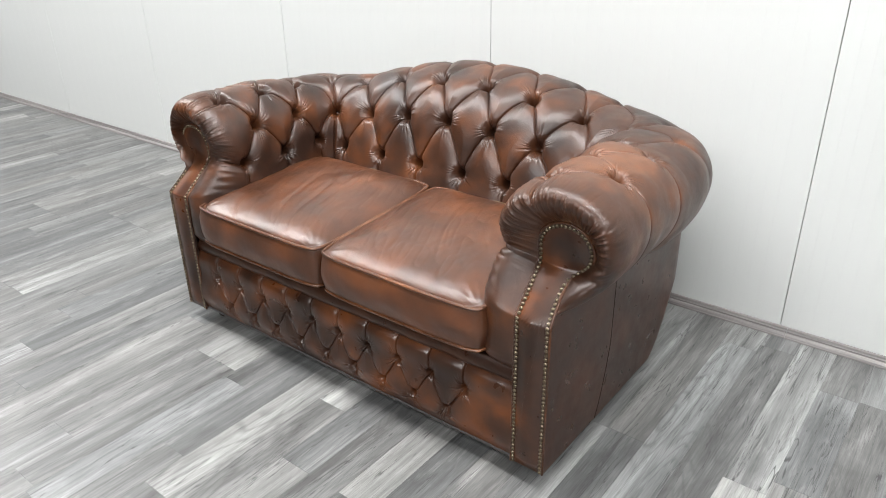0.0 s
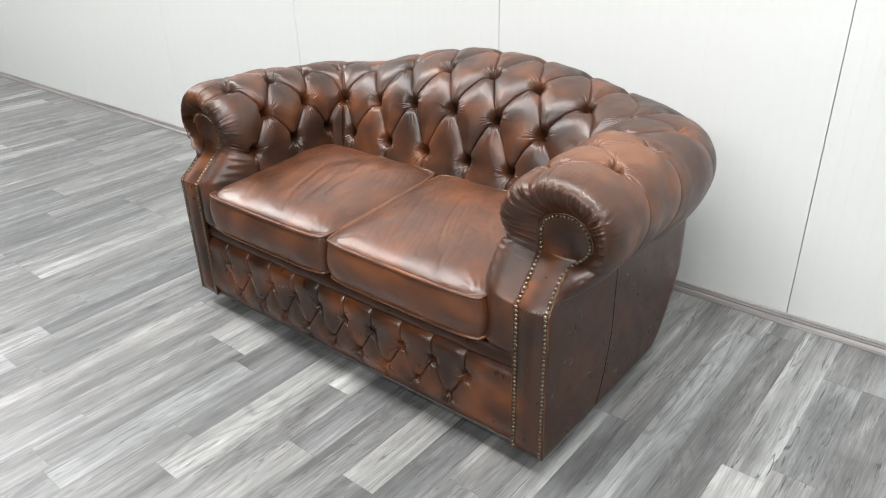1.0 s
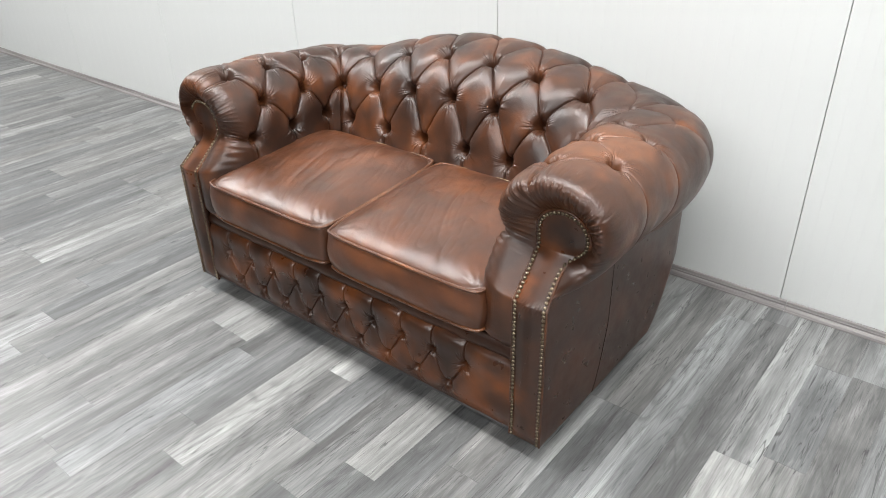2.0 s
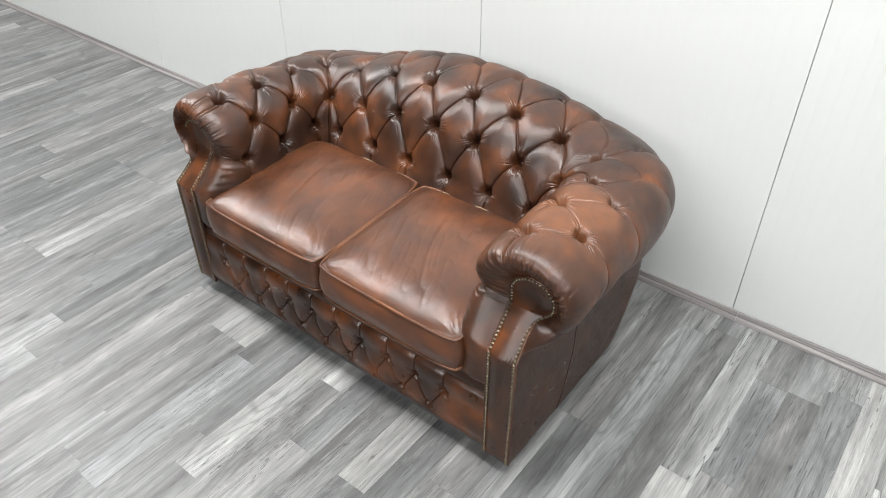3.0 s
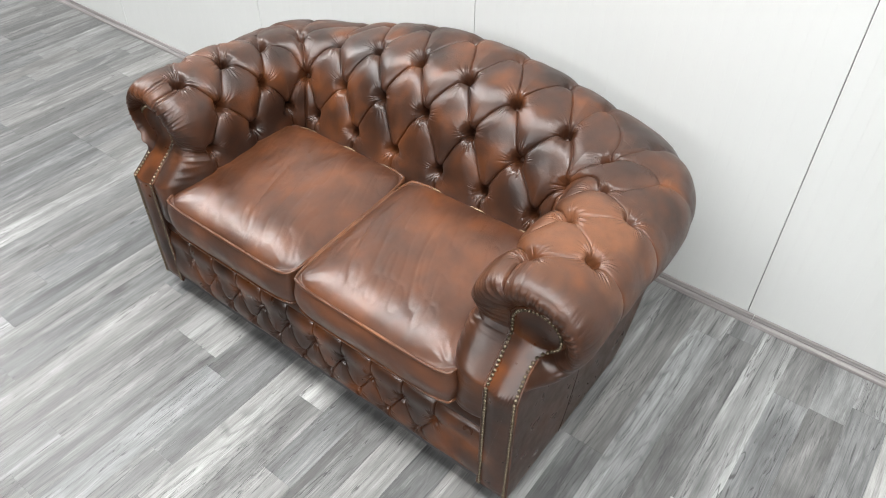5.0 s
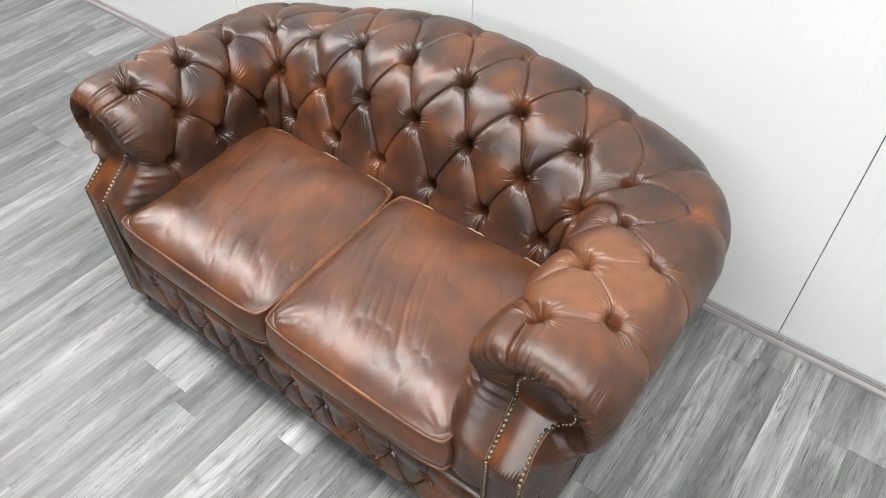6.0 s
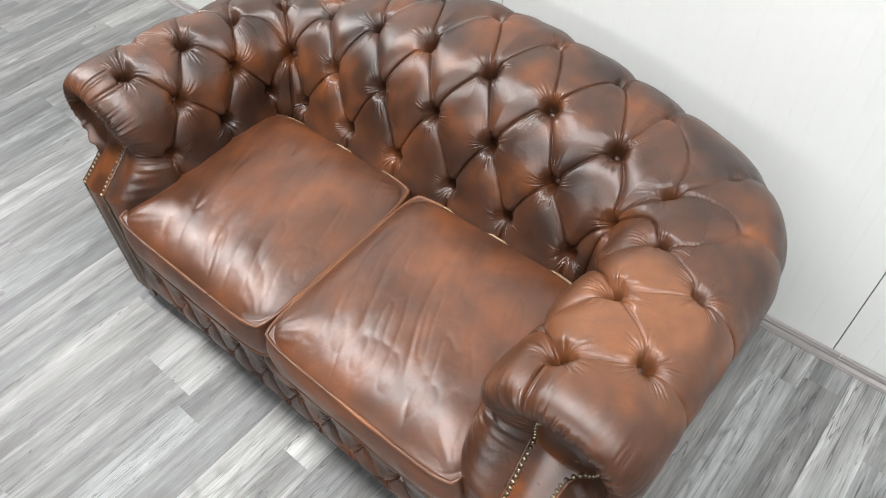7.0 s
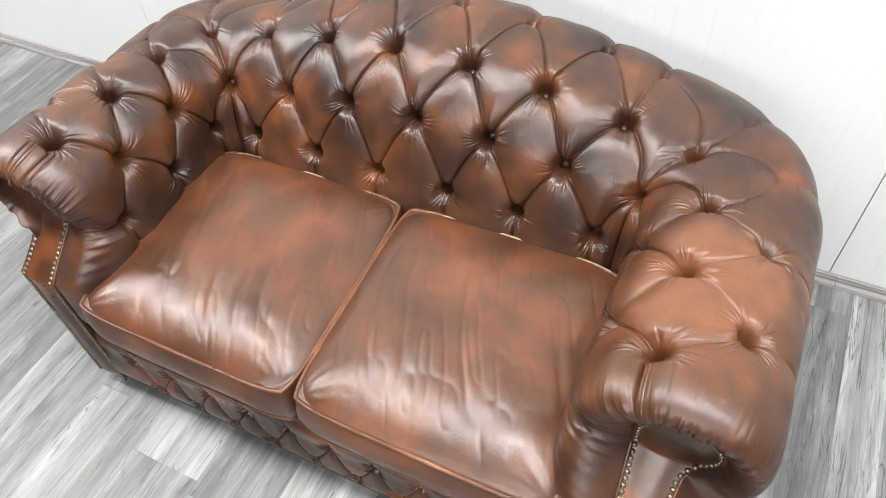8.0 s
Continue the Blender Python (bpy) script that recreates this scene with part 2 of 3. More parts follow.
def resample(path, step):
    path = np.asarray(path, float)
    seg = np.r_[0, np.cumsum(np.linalg.norm(np.diff(path, axis=0), axis=1))]
    n = max(2, int(round(seg[-1] / step)) + 1)
    at = np.linspace(0, seg[-1], n)
    return np.stack([np.interp(at, seg, path[:, k]) for k in range(path.shape[1])], 1)


def spline(x, xk, yk):
    """Natural cubic spline through knots."""
    xk, yk = np.asarray(xk, float), np.asarray(yk, float)
    n = len(xk)
    h = np.diff(xk)
    A, b = np.eye(n), np.zeros(n)
    for i in range(1, n - 1):
        A[i, i - 1], A[i, i], A[i, i + 1] = h[i - 1], 2 * (h[i - 1] + h[i]), h[i]
        b[i] = 6 * ((yk[i + 1] - yk[i]) / h[i] - (yk[i] - yk[i - 1]) / h[i - 1])
    m = np.linalg.solve(A, b)
    x = np.clip(x, xk[0], xk[-1])
    i = np.clip(np.searchsorted(xk, x) - 1, 0, n - 2)
    a, c = xk[i + 1] - x, x - xk[i]
    hi = h[i]
    return (m[i] * a**3 + m[i + 1] * c**3) / (6 * hi) + (yk[i] / hi - m[i] * hi / 6) * a + (yk[i + 1] / hi - m[i + 1] * hi / 6) * c


def smooth01(x):
    x = np.clip(x, 0, 1)
    return x * x * (3 - 2 * x)


LATTICE = np.random.RandomState(7).rand(32, 32, 32)


def vnoise(p, scale):
    """Smooth value noise in -1..1 at points p of shape (..., 3)."""
    q = np.asarray(p) * scale + 100.3
    i = np.floor(q).astype(int)
    f = q - i
    f = f * f * (3 - 2 * f)
    i %= 32
    k = (i + 1) % 32
    x0, y0, z0 = i[..., 0], i[..., 1], i[..., 2]
    x1, y1, z1 = k[..., 0], k[..., 1], k[..., 2]
    fx, fy, fz = f[..., 0], f[..., 1], f[..., 2]
    a = LATTICE[x0, y0, z0] * (1 - fx) + LATTICE[x1, y0, z0] * fx
    b = LATTICE[x0, y1, z0] * (1 - fx) + LATTICE[x1, y1, z0] * fx
    c = LATTICE[x0, y0, z1] * (1 - fx) + LATTICE[x1, y0, z1] * fx
    d = LATTICE[x0, y1, z1] * (1 - fx) + LATTICE[x1, y1, z1] * fx
    return ((a * (1 - fy) + b * fy) * (1 - fz) + (c * (1 - fy) + d * fy) * fz) * 2 - 1


# ---- room ----
WALL_Y, SEAMS = 1.045, [-6.92, -5.79, -4.66, -3.535, -2.405, -1.275, -0.144, 0.991, 2.12, 3.25, 4.38, 5.51]
ROOM = (-6.9, 5.5, -7.0, 1.045, 3.0)
x0, x1, y0, y1, top = ROOM


def wall(name, lo, hi, label):
    return tagged(part(name, box_bm(lo, hi), OTHER, None), label, "wall", kind="structure")


north = tagged(part("wall_north", box_bm((x0 - 0.1, y1 + 0.012, 0), (x1 + 0.1, y1 + 0.112, top)), DARK, None),
               "white insulated panel wall with thin dark joints", "wall", kind="structure")
RIB, RIB_AT, RIB_DEEP = 0.0845, 0.615, 0.0005


def wall_panel(a, b):
    """A coated steel facing with shallow flat ribs."""
    line = [(a, 0.02), (a, 0.0012), (a + 0.0012, 0.0)]
    k = math.ceil((a + 0.03 - RIB_AT) / RIB)
    while RIB_AT + k * RIB + 0.045 < b - 0.03:
        x = RIB_AT + k * RIB
        line += [(x, 0.0), (x + 0.0025, RIB_DEEP), (x + 0.0405, RIB_DEEP), (x + 0.043, 0.0)]
        k += 1
    line += [(b - 0.0012, 0.0), (b, 0.0012), (b, 0.02)]
    n = len(line)
    verts = [(x, y1 + d, z) for z in (0.0, top) for x, d in line]
    faces = [(i, i + 1, n + i + 1, n + i) for i in range(n - 1)] + [(n - 1, 0, n, 2 * n - 1)]
    return mesh_object("panel", verts, faces, WHITE, north, smooth=False)


for a, b in zip(SEAMS[:-1], SEAMS[1:]):
    wall_panel(a + 0.0012, b - 0.0012)
# These three walls and the ceiling are unseen, kept dark to cut bounced light.
OTHER = painted("unseen_wall_grey", (0.12, 0.12, 0.12), 0.6)
wall("wall_south", (x0 - 0.1, y0 - 0.1, 0), (x1 + 0.1, y0, top), "assumed wall out of view, dark grey to cut bounced light")
wall("wall_west", (x0 - 0.1, y0, 0), (x0, y1, top), "assumed wall out of view, dark grey to cut bounced light")
wall("wall_east", (x1, y0, 0), (x1 + 0.1, y1, top), "assumed wall out of view, dark grey to cut bounced light")
tagged(part("ceiling", box_bm((x0 - 0.1, y0 - 0.1, top), (x1 + 0.1, y1 + 0.1, top + 0.1)), CEIL, None), "assumed ceiling out of view, dark grey to cut bounced light", "ceiling", kind="structure")

# Ceiling lights: rows of flat LED fittings, all unseen.
LED = Nodes("led_diffuser").out(Base_Color=(0.9, 0.9, 0.9, 1), Emission_Color=(1.0, 0.99, 0.985, 1), Emission_Strength=29.0)
LED.cycles.emission_sampling = "FRONT"


def led_fitting(x, y, w, d):
    ob = new("ceiling_light")
    ob.location = (x, y, top)
    part("frame", box_bm((-w / 2 - 0.02, -d / 2 - 0.02, -0.03), (w / 2 + 0.02, d / 2 + 0.02, 0.0), 0.004), WHITE, ob)
    bm = box_bm((-w / 2, -d / 2, -0.034), (w / 2, d / 2, -0.0305))
    bmesh.ops.delete(bm, geom=[f for f in bm.faces if f.normal.z > 0.5], context="FACES_ONLY")
    part("diffuser", bm, LED, ob)
    return tagged(ob, "assumed flat LED ceiling light out of view, switched on", "ceiling light", "ceiling lights")


# Near row inferred from highlights; front rows added as fill, widths balance brightness.
for ly, wide, xs in ((-0.15, 0.44, (-5.8, -4.2, -2.6)), (-0.15, 0.38, (-1.0, 0.6)), (-0.15, 0.34, (2.2, 3.8)), (-2.2, 0.16, (0.6, 2.2, 3.8)), (-4.2, 0.75, (-0.2, 1.4))):
    for lx in xs:
        led_fitting(lx, ly, 1.5, wide)

# ---- skirting ----
def skirting(a, b):
    prof = [(0.0, 0.031), (-0.005, 0.031), (-0.0075, 0.029), (-0.008, 0.022), (-0.010, 0.020), (-0.010, 0.015), (-0.015, 0.0135), (-0.021, 0.009), (-0.024, 0.003), (-0.024, 0.0), (0.0, 0.0)]
    verts, faces = [], []
    for x in (a, b):
        verts += [(x, y1 - 0.001 + p, q) for p, q in prof]
    n = len(prof)
    for i in range(n):
        j = (i + 1) % n
        faces.append((i, j, n + j, n + i))
    faces += [tuple(range(n))[::-1], tuple(range(n, 2 * n))]
    return verts, faces


base = tagged(new("baseboard"), "grey wood-effect skirting board along the wall", "skirting board", kind="structure")
cuts = [x0, -4.9, -2.48, -0.02, 1.015, 3.4, 5.5]
for a, b in zip(cuts[:-1], cuts[1:]):
    v, f = skirting(a + 0.0006, b - 0.0006)
    mesh_object("board", v, f, SKIRT, base, smooth=False)

# ---- sofa ----
SOFA_X = 0.042
sofa = new("sofa")
sofa.location = (SOFA_X, 0, 0)
tagged(sofa, "two-seater button-tufted sofa in antiqued brown leather with rolled arms", "sofa")

WK = [-2.3, -1.3, 0, 1, 2, 3, 4, 5, 5.7, 6.3]
ARM_X = [0.505, 0.508, 0.521, 0.539, 0.602, 0.704, 0.770, 0.766, 0.722, 0.690]
ARM_Z = [0.240, 0.370, 0.534, 0.632, 0.702, 0.702, 0.642, 0.548, 0.494, 0.480]
BACK_Y = [0.465, 0.480, 0.520, 0.561, 0.645, 0.780, 0.868, 0.884, 0.850, 0.815]
BACK_Z = [0.240, 0.370, 0.516, 0.654, 0.742, 0.765, 0.700, 0.590, 0.515, 0.495]
CX, CY, MITRE = 0.43, 0.465, math.radians(51)
UK_ARM, Y_ARM = [-0.15, 0, 0.5, 1, 1.5, 2], [0.13, 0.152, 0.228, 0.315, 0.398, 0.465]
UK_BACK, X_BACK = [3, 3.5, 4, 4.5, 5, 5.5], [0.41, 0.32, 0.245, 0.16, 0.085, 0.0]


def shell(u, w):
    """The tufted shell at the level of its buttons: u runs round the sofa (0..11), w up the inside and over the roll."""
    u, w = np.broadcast_arrays(np.asarray(u, float), np.asarray(w, float))
    right = u > 5.5
    m = np.where(right, 11 - u, u)
    b = smooth01(m - 2)
    d_arm, d_back = spline(w, WK, ARM_X) - CX, spline(w, WK, BACK_Y) - CY
    d = d_arm * (1 - b) + d_back * b
    theta = np.interp(m, [2, 2.25, 2.5, 2.75, 3], [0, MITRE * 0.52, MITRE, MITRE * 0.5 + math.pi / 4, math.pi / 2])
    y_arm = np.interp(m, UK_ARM, Y_ARM)
    x_back = np.interp(m, UK_BACK, X_BACK)
    power = 2 + 0.6 * smooth01(w - 1)
    d = d * (np.abs(np.cos(theta)) ** power + np.abs(np.sin(theta)) ** power + 1e-9) ** (-1 / power)
    x = np.where(m <= 2, CX + d, np.where(m >= 3, x_back, CX + d * np.cos(theta) - (CX - 0.41) * b))
    y = np.where(m <= 2, y_arm, CY + d * np.sin(theta))
    z = spline(w, WK, ARM_Z) * (1 - b) + spline(w, WK, BACK_Z) * b
    far = x / (1 + (np.abs(x) / 0.48) ** 10) ** 0.1
    z = z - 0.29 * far**2 * b * smooth01((w + 0.25) / 1.5)
    z = z - 0.02 * smooth01((m - 1.2) / 0.9) * (1 - b) * np.clip(w - 1.5, 0, 1)
    # The roll of one arm is slimmer, and the arch falls further on that side.
    z = z - np.where(right, 0.06, 0.18) * far**2 * b * smooth01((w - 1.8) / 1.2)
    slim = np.where(right, 0.0, 0.60) * (1 - smooth01((m - 1.6) / 1.2))
    x = x - slim * np.maximum(x - 0.665, 0)
    under = np.where(right, 0.0, 1.0) * (1 - smooth01((m - 1.2) / 1.2)) * smooth01((w - 4.0) / 1.6)
    x, z = x - 0.042 * under, z + 0.018 * under
    return np.stack([np.where(right, x, -x), y, z], -1)


def tuft_nodes():
    """Buttons and the pleats between them, for the half u <= 5.5."""
    rows = {0: [0, 1, 2, 3, 4, 5], 1: [0.5, 1.5, 2.5, 3.5, 4.5, 5.5], 2: [0, 1, 2, 2.44, 3, 4, 5], 3: [0.5, 1.5, 2.24, 2.5, 2.93, 3.5, 4.5, 5.5]}
    lines = []
    for h in rows[1]:
        for i in (h - 0.5, h + 0.5):
            if i <= 5:
                lines += [((i, 0), (h, 1)), ((h, 1), (i, 2))]
    lines.append(((2.5, 1), (2.44, 2)))
    for a, b in [(0, 0.5), (1, 0.5), (1, 1.5), (2, 1.5), (2, 2.24), (2.44, 2.24), (2.44, 2.5), (2.44, 2.93), (3, 2.93), (3, 3.5), (4, 3.5), (4, 4.5), (5, 4.5), (5, 5.5)]:
        lines.append(((a, 2), (b, 3)))
    for i in rows[0]:
        lines.append(((i, 0), (i, -2.3)))
    lines.append(((2.5, 1), (2.5, -2.3)))
    for h in rows[3]:
        lines.append(((h, 3), (h, 5.6)))
    lines += [((0, 0), (-0.15, 0)), ((0, 2), (-0.15, 1.9))]
    nodes = [(u, w) for w, us in rows.items() for u in us]
    return nodes, lines


def segment_distance(p, a, b):
    ab = b - a
    t = np.clip(((p - a) @ ab) / (ab @ ab + 1e-12), 0, 1)
    return np.linalg.norm(p - a - t[..., None] * ab, axis=-1)


def depth_of(u, w):
    """How far a button is drawn in: those on the outside of the roll are only soft dimples."""
    m = min(u, 11 - u)
    if w < 3:
        return 0.6 if 2 < m < 3 and w == 2 else 1.0
    return 0.85 if m < 1 else 0.6 if m < 2 else 0.0 if m < 3 else 0.32


def tufted(P, U, W, place, nodes, lines, high, reach, pit, rng, bow=0.0, win=(0.9, 1.4), wide=0.0115, full=0.79, groove=0.0075, fan=0.0026, depth=depth_of):
    """Heights over a grid P whose parameters are U (rows) and W (columns): pillows between lapped pleats, funnels at buttons, gathers round them."""
    dist = np.full(P.shape[:2], 9.0)
    upper = np.zeros(P.shape[:2], bool)
    near = np.full(P.shape[:2], 9.0)
    gather = np.zeros(P.shape[:2])
    funnel = np.zeros(P.shape[:2])
    well = np.zeros(P.shape[:2])
    for (ua, wa), (ub, wb) in lines:
        k = np.linspace(0, 1, 9)
        us, ws = ua + (ub - ua) * k, wa + (wb - wa) * k + (bow * np.sin(k * math.pi) if ua != ub else 0)
        pts = place(us, ws)
        i0, i1 = np.searchsorted(U, [min(ua, ub) - win[0], max(ua, ub) + win[0]])
        j0, j1 = np.searchsorted(W, [min(wa, wb) - win[1], max(wa, wb) + win[1]])
        sub, cur = P[i0:i1, j0:j1], dist[i0:i1, j0:j1]
        d = np.full(cur.shape, 9.0)
        for a, b in zip(pts[:-1], pts[1:]):
            d = np.minimum(d, segment_distance(sub, a, b))
        if ua != ub:
            order = np.argsort(us)
            side = W[None, j0:j1] > np.interp(U[i0:i1], us[order], ws[order])[:, None]
        else:
            side = np.broadcast_to((U[i0:i1] > ua)[:, None], cur.shape)
        closer = d < cur
        upper[i0:i1, j0:j1] = np.where(closer, side, upper[i0:i1, j0:j1])
        dist[i0:i1, j0:j1] = np.minimum(cur, d)
    for u, w in nodes:
        c = place(np.array([u]), np.array([w]))[0]
        i0, i1 = np.searchsorted(U, [u - win[0], u + win[0]])
        j0, j1 = np.searchsorted(W, [w - win[1], w + win[1]])
        sub = P[i0:i1, j0:j1]
        r = np.linalg.norm(sub - c, axis=-1)
        amount = depth(u, w)
        near[i0:i1, j0:j1] = np.minimum(near[i0:i1, j0:j1], r)
        du = place(np.array([u + 0.02]), np.array([w]))[0] - c
        dw = place(np.array([u]), np.array([w + 0.02]))[0] - c
        phi = np.arctan2((sub - c) @ dw / np.linalg.norm(dw), (sub - c) @ du / np.linalg.norm(du))
        lop = 1 + 0.14 * np.sin(phi + rng.rand() * 6) + 0.10 * np.sin(2 * phi + rng.rand() * 6)
        funnel[i0:i1, j0:j1] = np.maximum(funnel[i0:i1, j0:j1], amount * np.exp(-((r / (1.25 * wide * lop)) ** 2.0)))
        well[i0:i1, j0:j1] = np.maximum(well[i0:i1, j0:j1], amount * np.exp(-((r / (0.9 * wide)) ** 4)))
        n1, n2 = rng.randint(19, 25), rng.randint(33, 43)
        turn = phi + 0.13 * np.sin(5 * phi + rng.rand() * 6) + 4.0 * (r - 0.5 * reach) * np.sin(3 * phi + rng.rand() * 6)
        wave = 1.3 * np.abs(np.sin(n1 / 2 * turn + rng.rand() * 6)) ** 0.7 + 0.7 * np.abs(np.sin(n2 / 2 * turn + rng.rand() * 6)) ** 0.7 - 1.35
        wave = 1.25 * wave * (0.62 + 0.55 * np.sin(4 * phi + rng.rand() * 6))
        drop = 0.35 + 0.95 * np.maximum(-np.sin(phi), 0) if w == 0 else 0.42 + 0.62 * np.sin(phi) ** 2
        spread = 1 + 0.25 * np.sin(3 * phi + rng.rand() * 6)
        fall = np.exp(-(((r - 0.50 * reach) / (0.34 * reach * spread)) ** 2)) * drop
        gather[i0:i1, j0:j1] += (1.35 if w >= 2 and min(u, 11 - u) < 2 else 1.0) * fan * wave * fall * (0.55 + 0.45 * amount)
    q = 1 - np.clip(dist / reach, 0, 1)
    puff = (1 - q**2.0) ** 0.85
    lift = full * (1 - np.exp(-((near / (0.33 * reach)) ** 2)))
    body = high * (lift + (1 - lift) * puff)
    line = 1 - np.exp(-((near / 0.013) ** 2))
    lap = np.where(upper, np.exp(-((dist / 0.0015) ** 2)), np.exp(-((dist / 0.0023) ** 2)))
    cut = (groove * lap + 0.0009 * np.exp(-((dist / 0.007) ** 2))) * line
    h = body * (1 - funnel) - pit * well - cut
    return h + gather, dist, near, gather, funnel, well, cut


NU = 106
rng = np.random.RandomState(3)
nodes, lines = tuft_nodes()
nodes = nodes + [(11 - u, w) for u, w in nodes if u < 5.5]
lines = lines + [((11 - a, p), (11 - b, q)) for (a, p), (b, q) in lines]
U = np.linspace(-0.15, 11.15, int(11.3 * NU) + 1)
W = np.concatenate([np.linspace(-2.3, -0.6, 60, endpoint=False), np.linspace(-0.6, 4.2, 540, endpoint=False), np.linspace(4.2, 6.3, 100)])
P = shell(U[:, None], W[None, :])


def grid_normals(P):
    n = np.cross(np.gradient(P, axis=0), np.gradient(P, axis=1))
    return n / (np.linalg.norm(n, axis=-1)[..., None] + 1e-12)


N = grid_normals(P)
height, dist, near, detail, funnel, well, cut = tufted(P, U, W, shell, nodes, lines, 0.038, 0.050, 0.026, rng, bow=0.12, full=0.67, groove=0.0056, fan=0.0031, wide=0.0132)
over = 0.72 * smooth01((W - 1.9) / 0.8)[None, :] * (0.45 + 0.55 * smooth01(np.abs(U - 5.5) - 2.4))[:, None]
height = height * (1 - over) + over * (0.0295 * (1 - funnel) - 0.022 * well - 0.32 * cut + detail)
fade = 1 - 0.55 * smooth01((W - 3.6) / 1.6)
height = height * fade[None, :]
height += 0.0022 * vnoise(P, 14.0) + 0.0010 * vnoise(P * [1, 1, 0.6], 38.0)
Q = P + N * height[..., None]


def panel_y(z):
    """Depth of the scroll-shaped front panels: upright below, sloping back at the knee, upright at the head."""
    return np.interp(z, [0, 0.448, 0.545, 0.7], [-0.005, -0.005, 0.100, 0.092])


# Front ends of the arms: the leather turns in over the roll to the nailed edge.
CAP = 40
HEAD, HR, HX = (0.668, 0.588), 0.0615, 1.11


def arm_end(row, side):
    """Columns from the last full section of an arm to the nailed edge of its front panel."""
    e = np.linspace(0, 1, CAP)[1:, None]
    x, z = np.abs(row[:, 0]), row[:, 2]
    vx, vz = x - HEAD[0], z - HEAD[1]
    ln = np.hypot(vx, vz) + 1e-9
    hx, hz = HEAD[0] + HX * (HR + 0.002) * vx / ln, HEAD[1] + (HR + 0.002) * vz / ln
    low = smooth01((0.66 - z) / 0.13) * (W < 2.0)
    tx, tz = hx * (1 - low) + 0.606 * low, hz * (1 - low) + z * low
    notch = smooth01((W - 4.6) / 0.5)
    tx, tz = tx * (1 - notch) + 0.688 * notch, tz * (1 - notch) + np.minimum(z - 0.004, 0.531) * notch
    c, sn = 1 - np.cos(e * math.pi / 2), np.sin(e * math.pi / 2)
    bulge = 0.050 * (1 - low) + 0.025 * low
    bulge = bulge * (1 - smooth01((W - 5.0) / 1.0))
    tuck = low * (1 - smooth01((z - 0.262) / 0.07))
    bulge = bulge * (1 - tuck)
    neck = low * smooth01((z - 0.42) / 0.04)
    swing = W[None] + 0.05 * np.sin(5 * e + W[None] * 4.0)
    pleat = 0.0075 * np.abs(np.sin(swing * 13.0 + 1.6 * np.sin(W * 3.1))) ** 0.7 + 0.0042 * np.abs(np.sin(swing * 29.0 + 2.0 * np.sin(W * 2.3 + 1))) ** 0.7 - 0.0075
    pleat = pleat * (0.9 + 0.3 * np.sin(W * 5.3 + 1.0))[None] * e**0.9 * (1 - e**8) * (1 - 0.92 * low) * (1 - notch)
    p = np.zeros((CAP - 1, len(row), 3))
    p[..., 0] = side * (x * (1 - c) + tx * c + pleat * 0.6)
    p[..., 2] = z * (1 - c) + tz * c + pleat * 0.6 * (1 - low) + 0.022 * neck * np.sin(e * math.pi)
    crease = 0.0009 * low * np.sin(W * 46.0 + 2.0 * np.sin(W * 7.0))[None] * np.sin(e * math.pi) * vnoise(np.stack([e + 0 * W, 0 * e + W, 0 * e * W], -1), 2.5)
    p[..., 0] += side * -crease
    pleat = pleat - 2 * crease
    p[..., 1] = row[None, :, 1] + (panel_y(tz) - row[:, 1]) * sn - bulge * np.sin(e * math.pi) + pleat + 0.034 * tuck * sn
    return p


cap_l = arm_end(Q[0], -1)[::-1]
cap_r = arm_end(Q[-1], 1)
allQ = np.concatenate([cap_l, Q, cap_r])
allU = np.r_[np.full(CAP - 1, -0.15), U, np.full(CAP - 1, 11.15)]
cut_l, cut_r = int(np.searchsorted(allU, 2.5)), int(np.searchsorted(allU, 8.5))
grid_object("arm", allQ[: cut_l + 1], LEATHER, sofa, "rolled arm, deep-buttoned in brown leather")
grid_object("backrest", allQ[cut_l : cut_r + 1], LEATHER, sofa, "low arched backrest, deep-buttoned in brown leather")
grid_object("arm", allQ[cut_r:], LEATHER_ARM, sofa, "rolled arm, deep-buttoned in brown leather")


def dome_mesh(name, radius, height, rings=3, around=10, material=None):
    verts = [(0, 0, height)]
    for i in range(1, rings + 1):
        a = i / rings * math.pi / 2
        verts += [(radius * math.sin(a) * math.cos(t * 2 * math.pi / around), radius * math.sin(a) * math.sin(t * 2 * math.pi / around), height * math.cos(a)) for t in range(around)]
    faces = [(0, 1 + t, 1 + (t + 1) % around) for t in range(around)]
    for i in range(rings - 1):
        a, b = 1 + i * around, 1 + (i + 1) * around
        faces += [(a + t, b + t, b + (t + 1) % around, a + (t + 1) % around) for t in range(around)]
    me = bpy.data.meshes.new(name)
    me.from_pydata(verts, [], faces)
    me.materials.append(material)
    me.polygons.foreach_set("use_smooth", [True] * len(me.polygons))
    return me


def stud(name, me, parent, at, normal):
    ob = new(name, me)
    ob.parent = parent
    z = Vector(normal).normalized()
    ob.matrix_local = Matrix.Translation(at) @ z.to_track_quat("Z", "Y").to_matrix().to_4x4()
    return ob


BUTTON = dome_mesh("button", 0.0092, 0.0075, 4, 16, LEATHER)
for u, w in nodes:
    i, j = int(np.argmin(abs(U - u))), int(np.argmin(abs(W - w)))
    if w < 3 or min(u, 11 - u) < 2:
        stud("button", BUTTON, sofa, P[i, j] - N[i, j] * (0.0225 if w < 3 else 0.011), N[i, j])

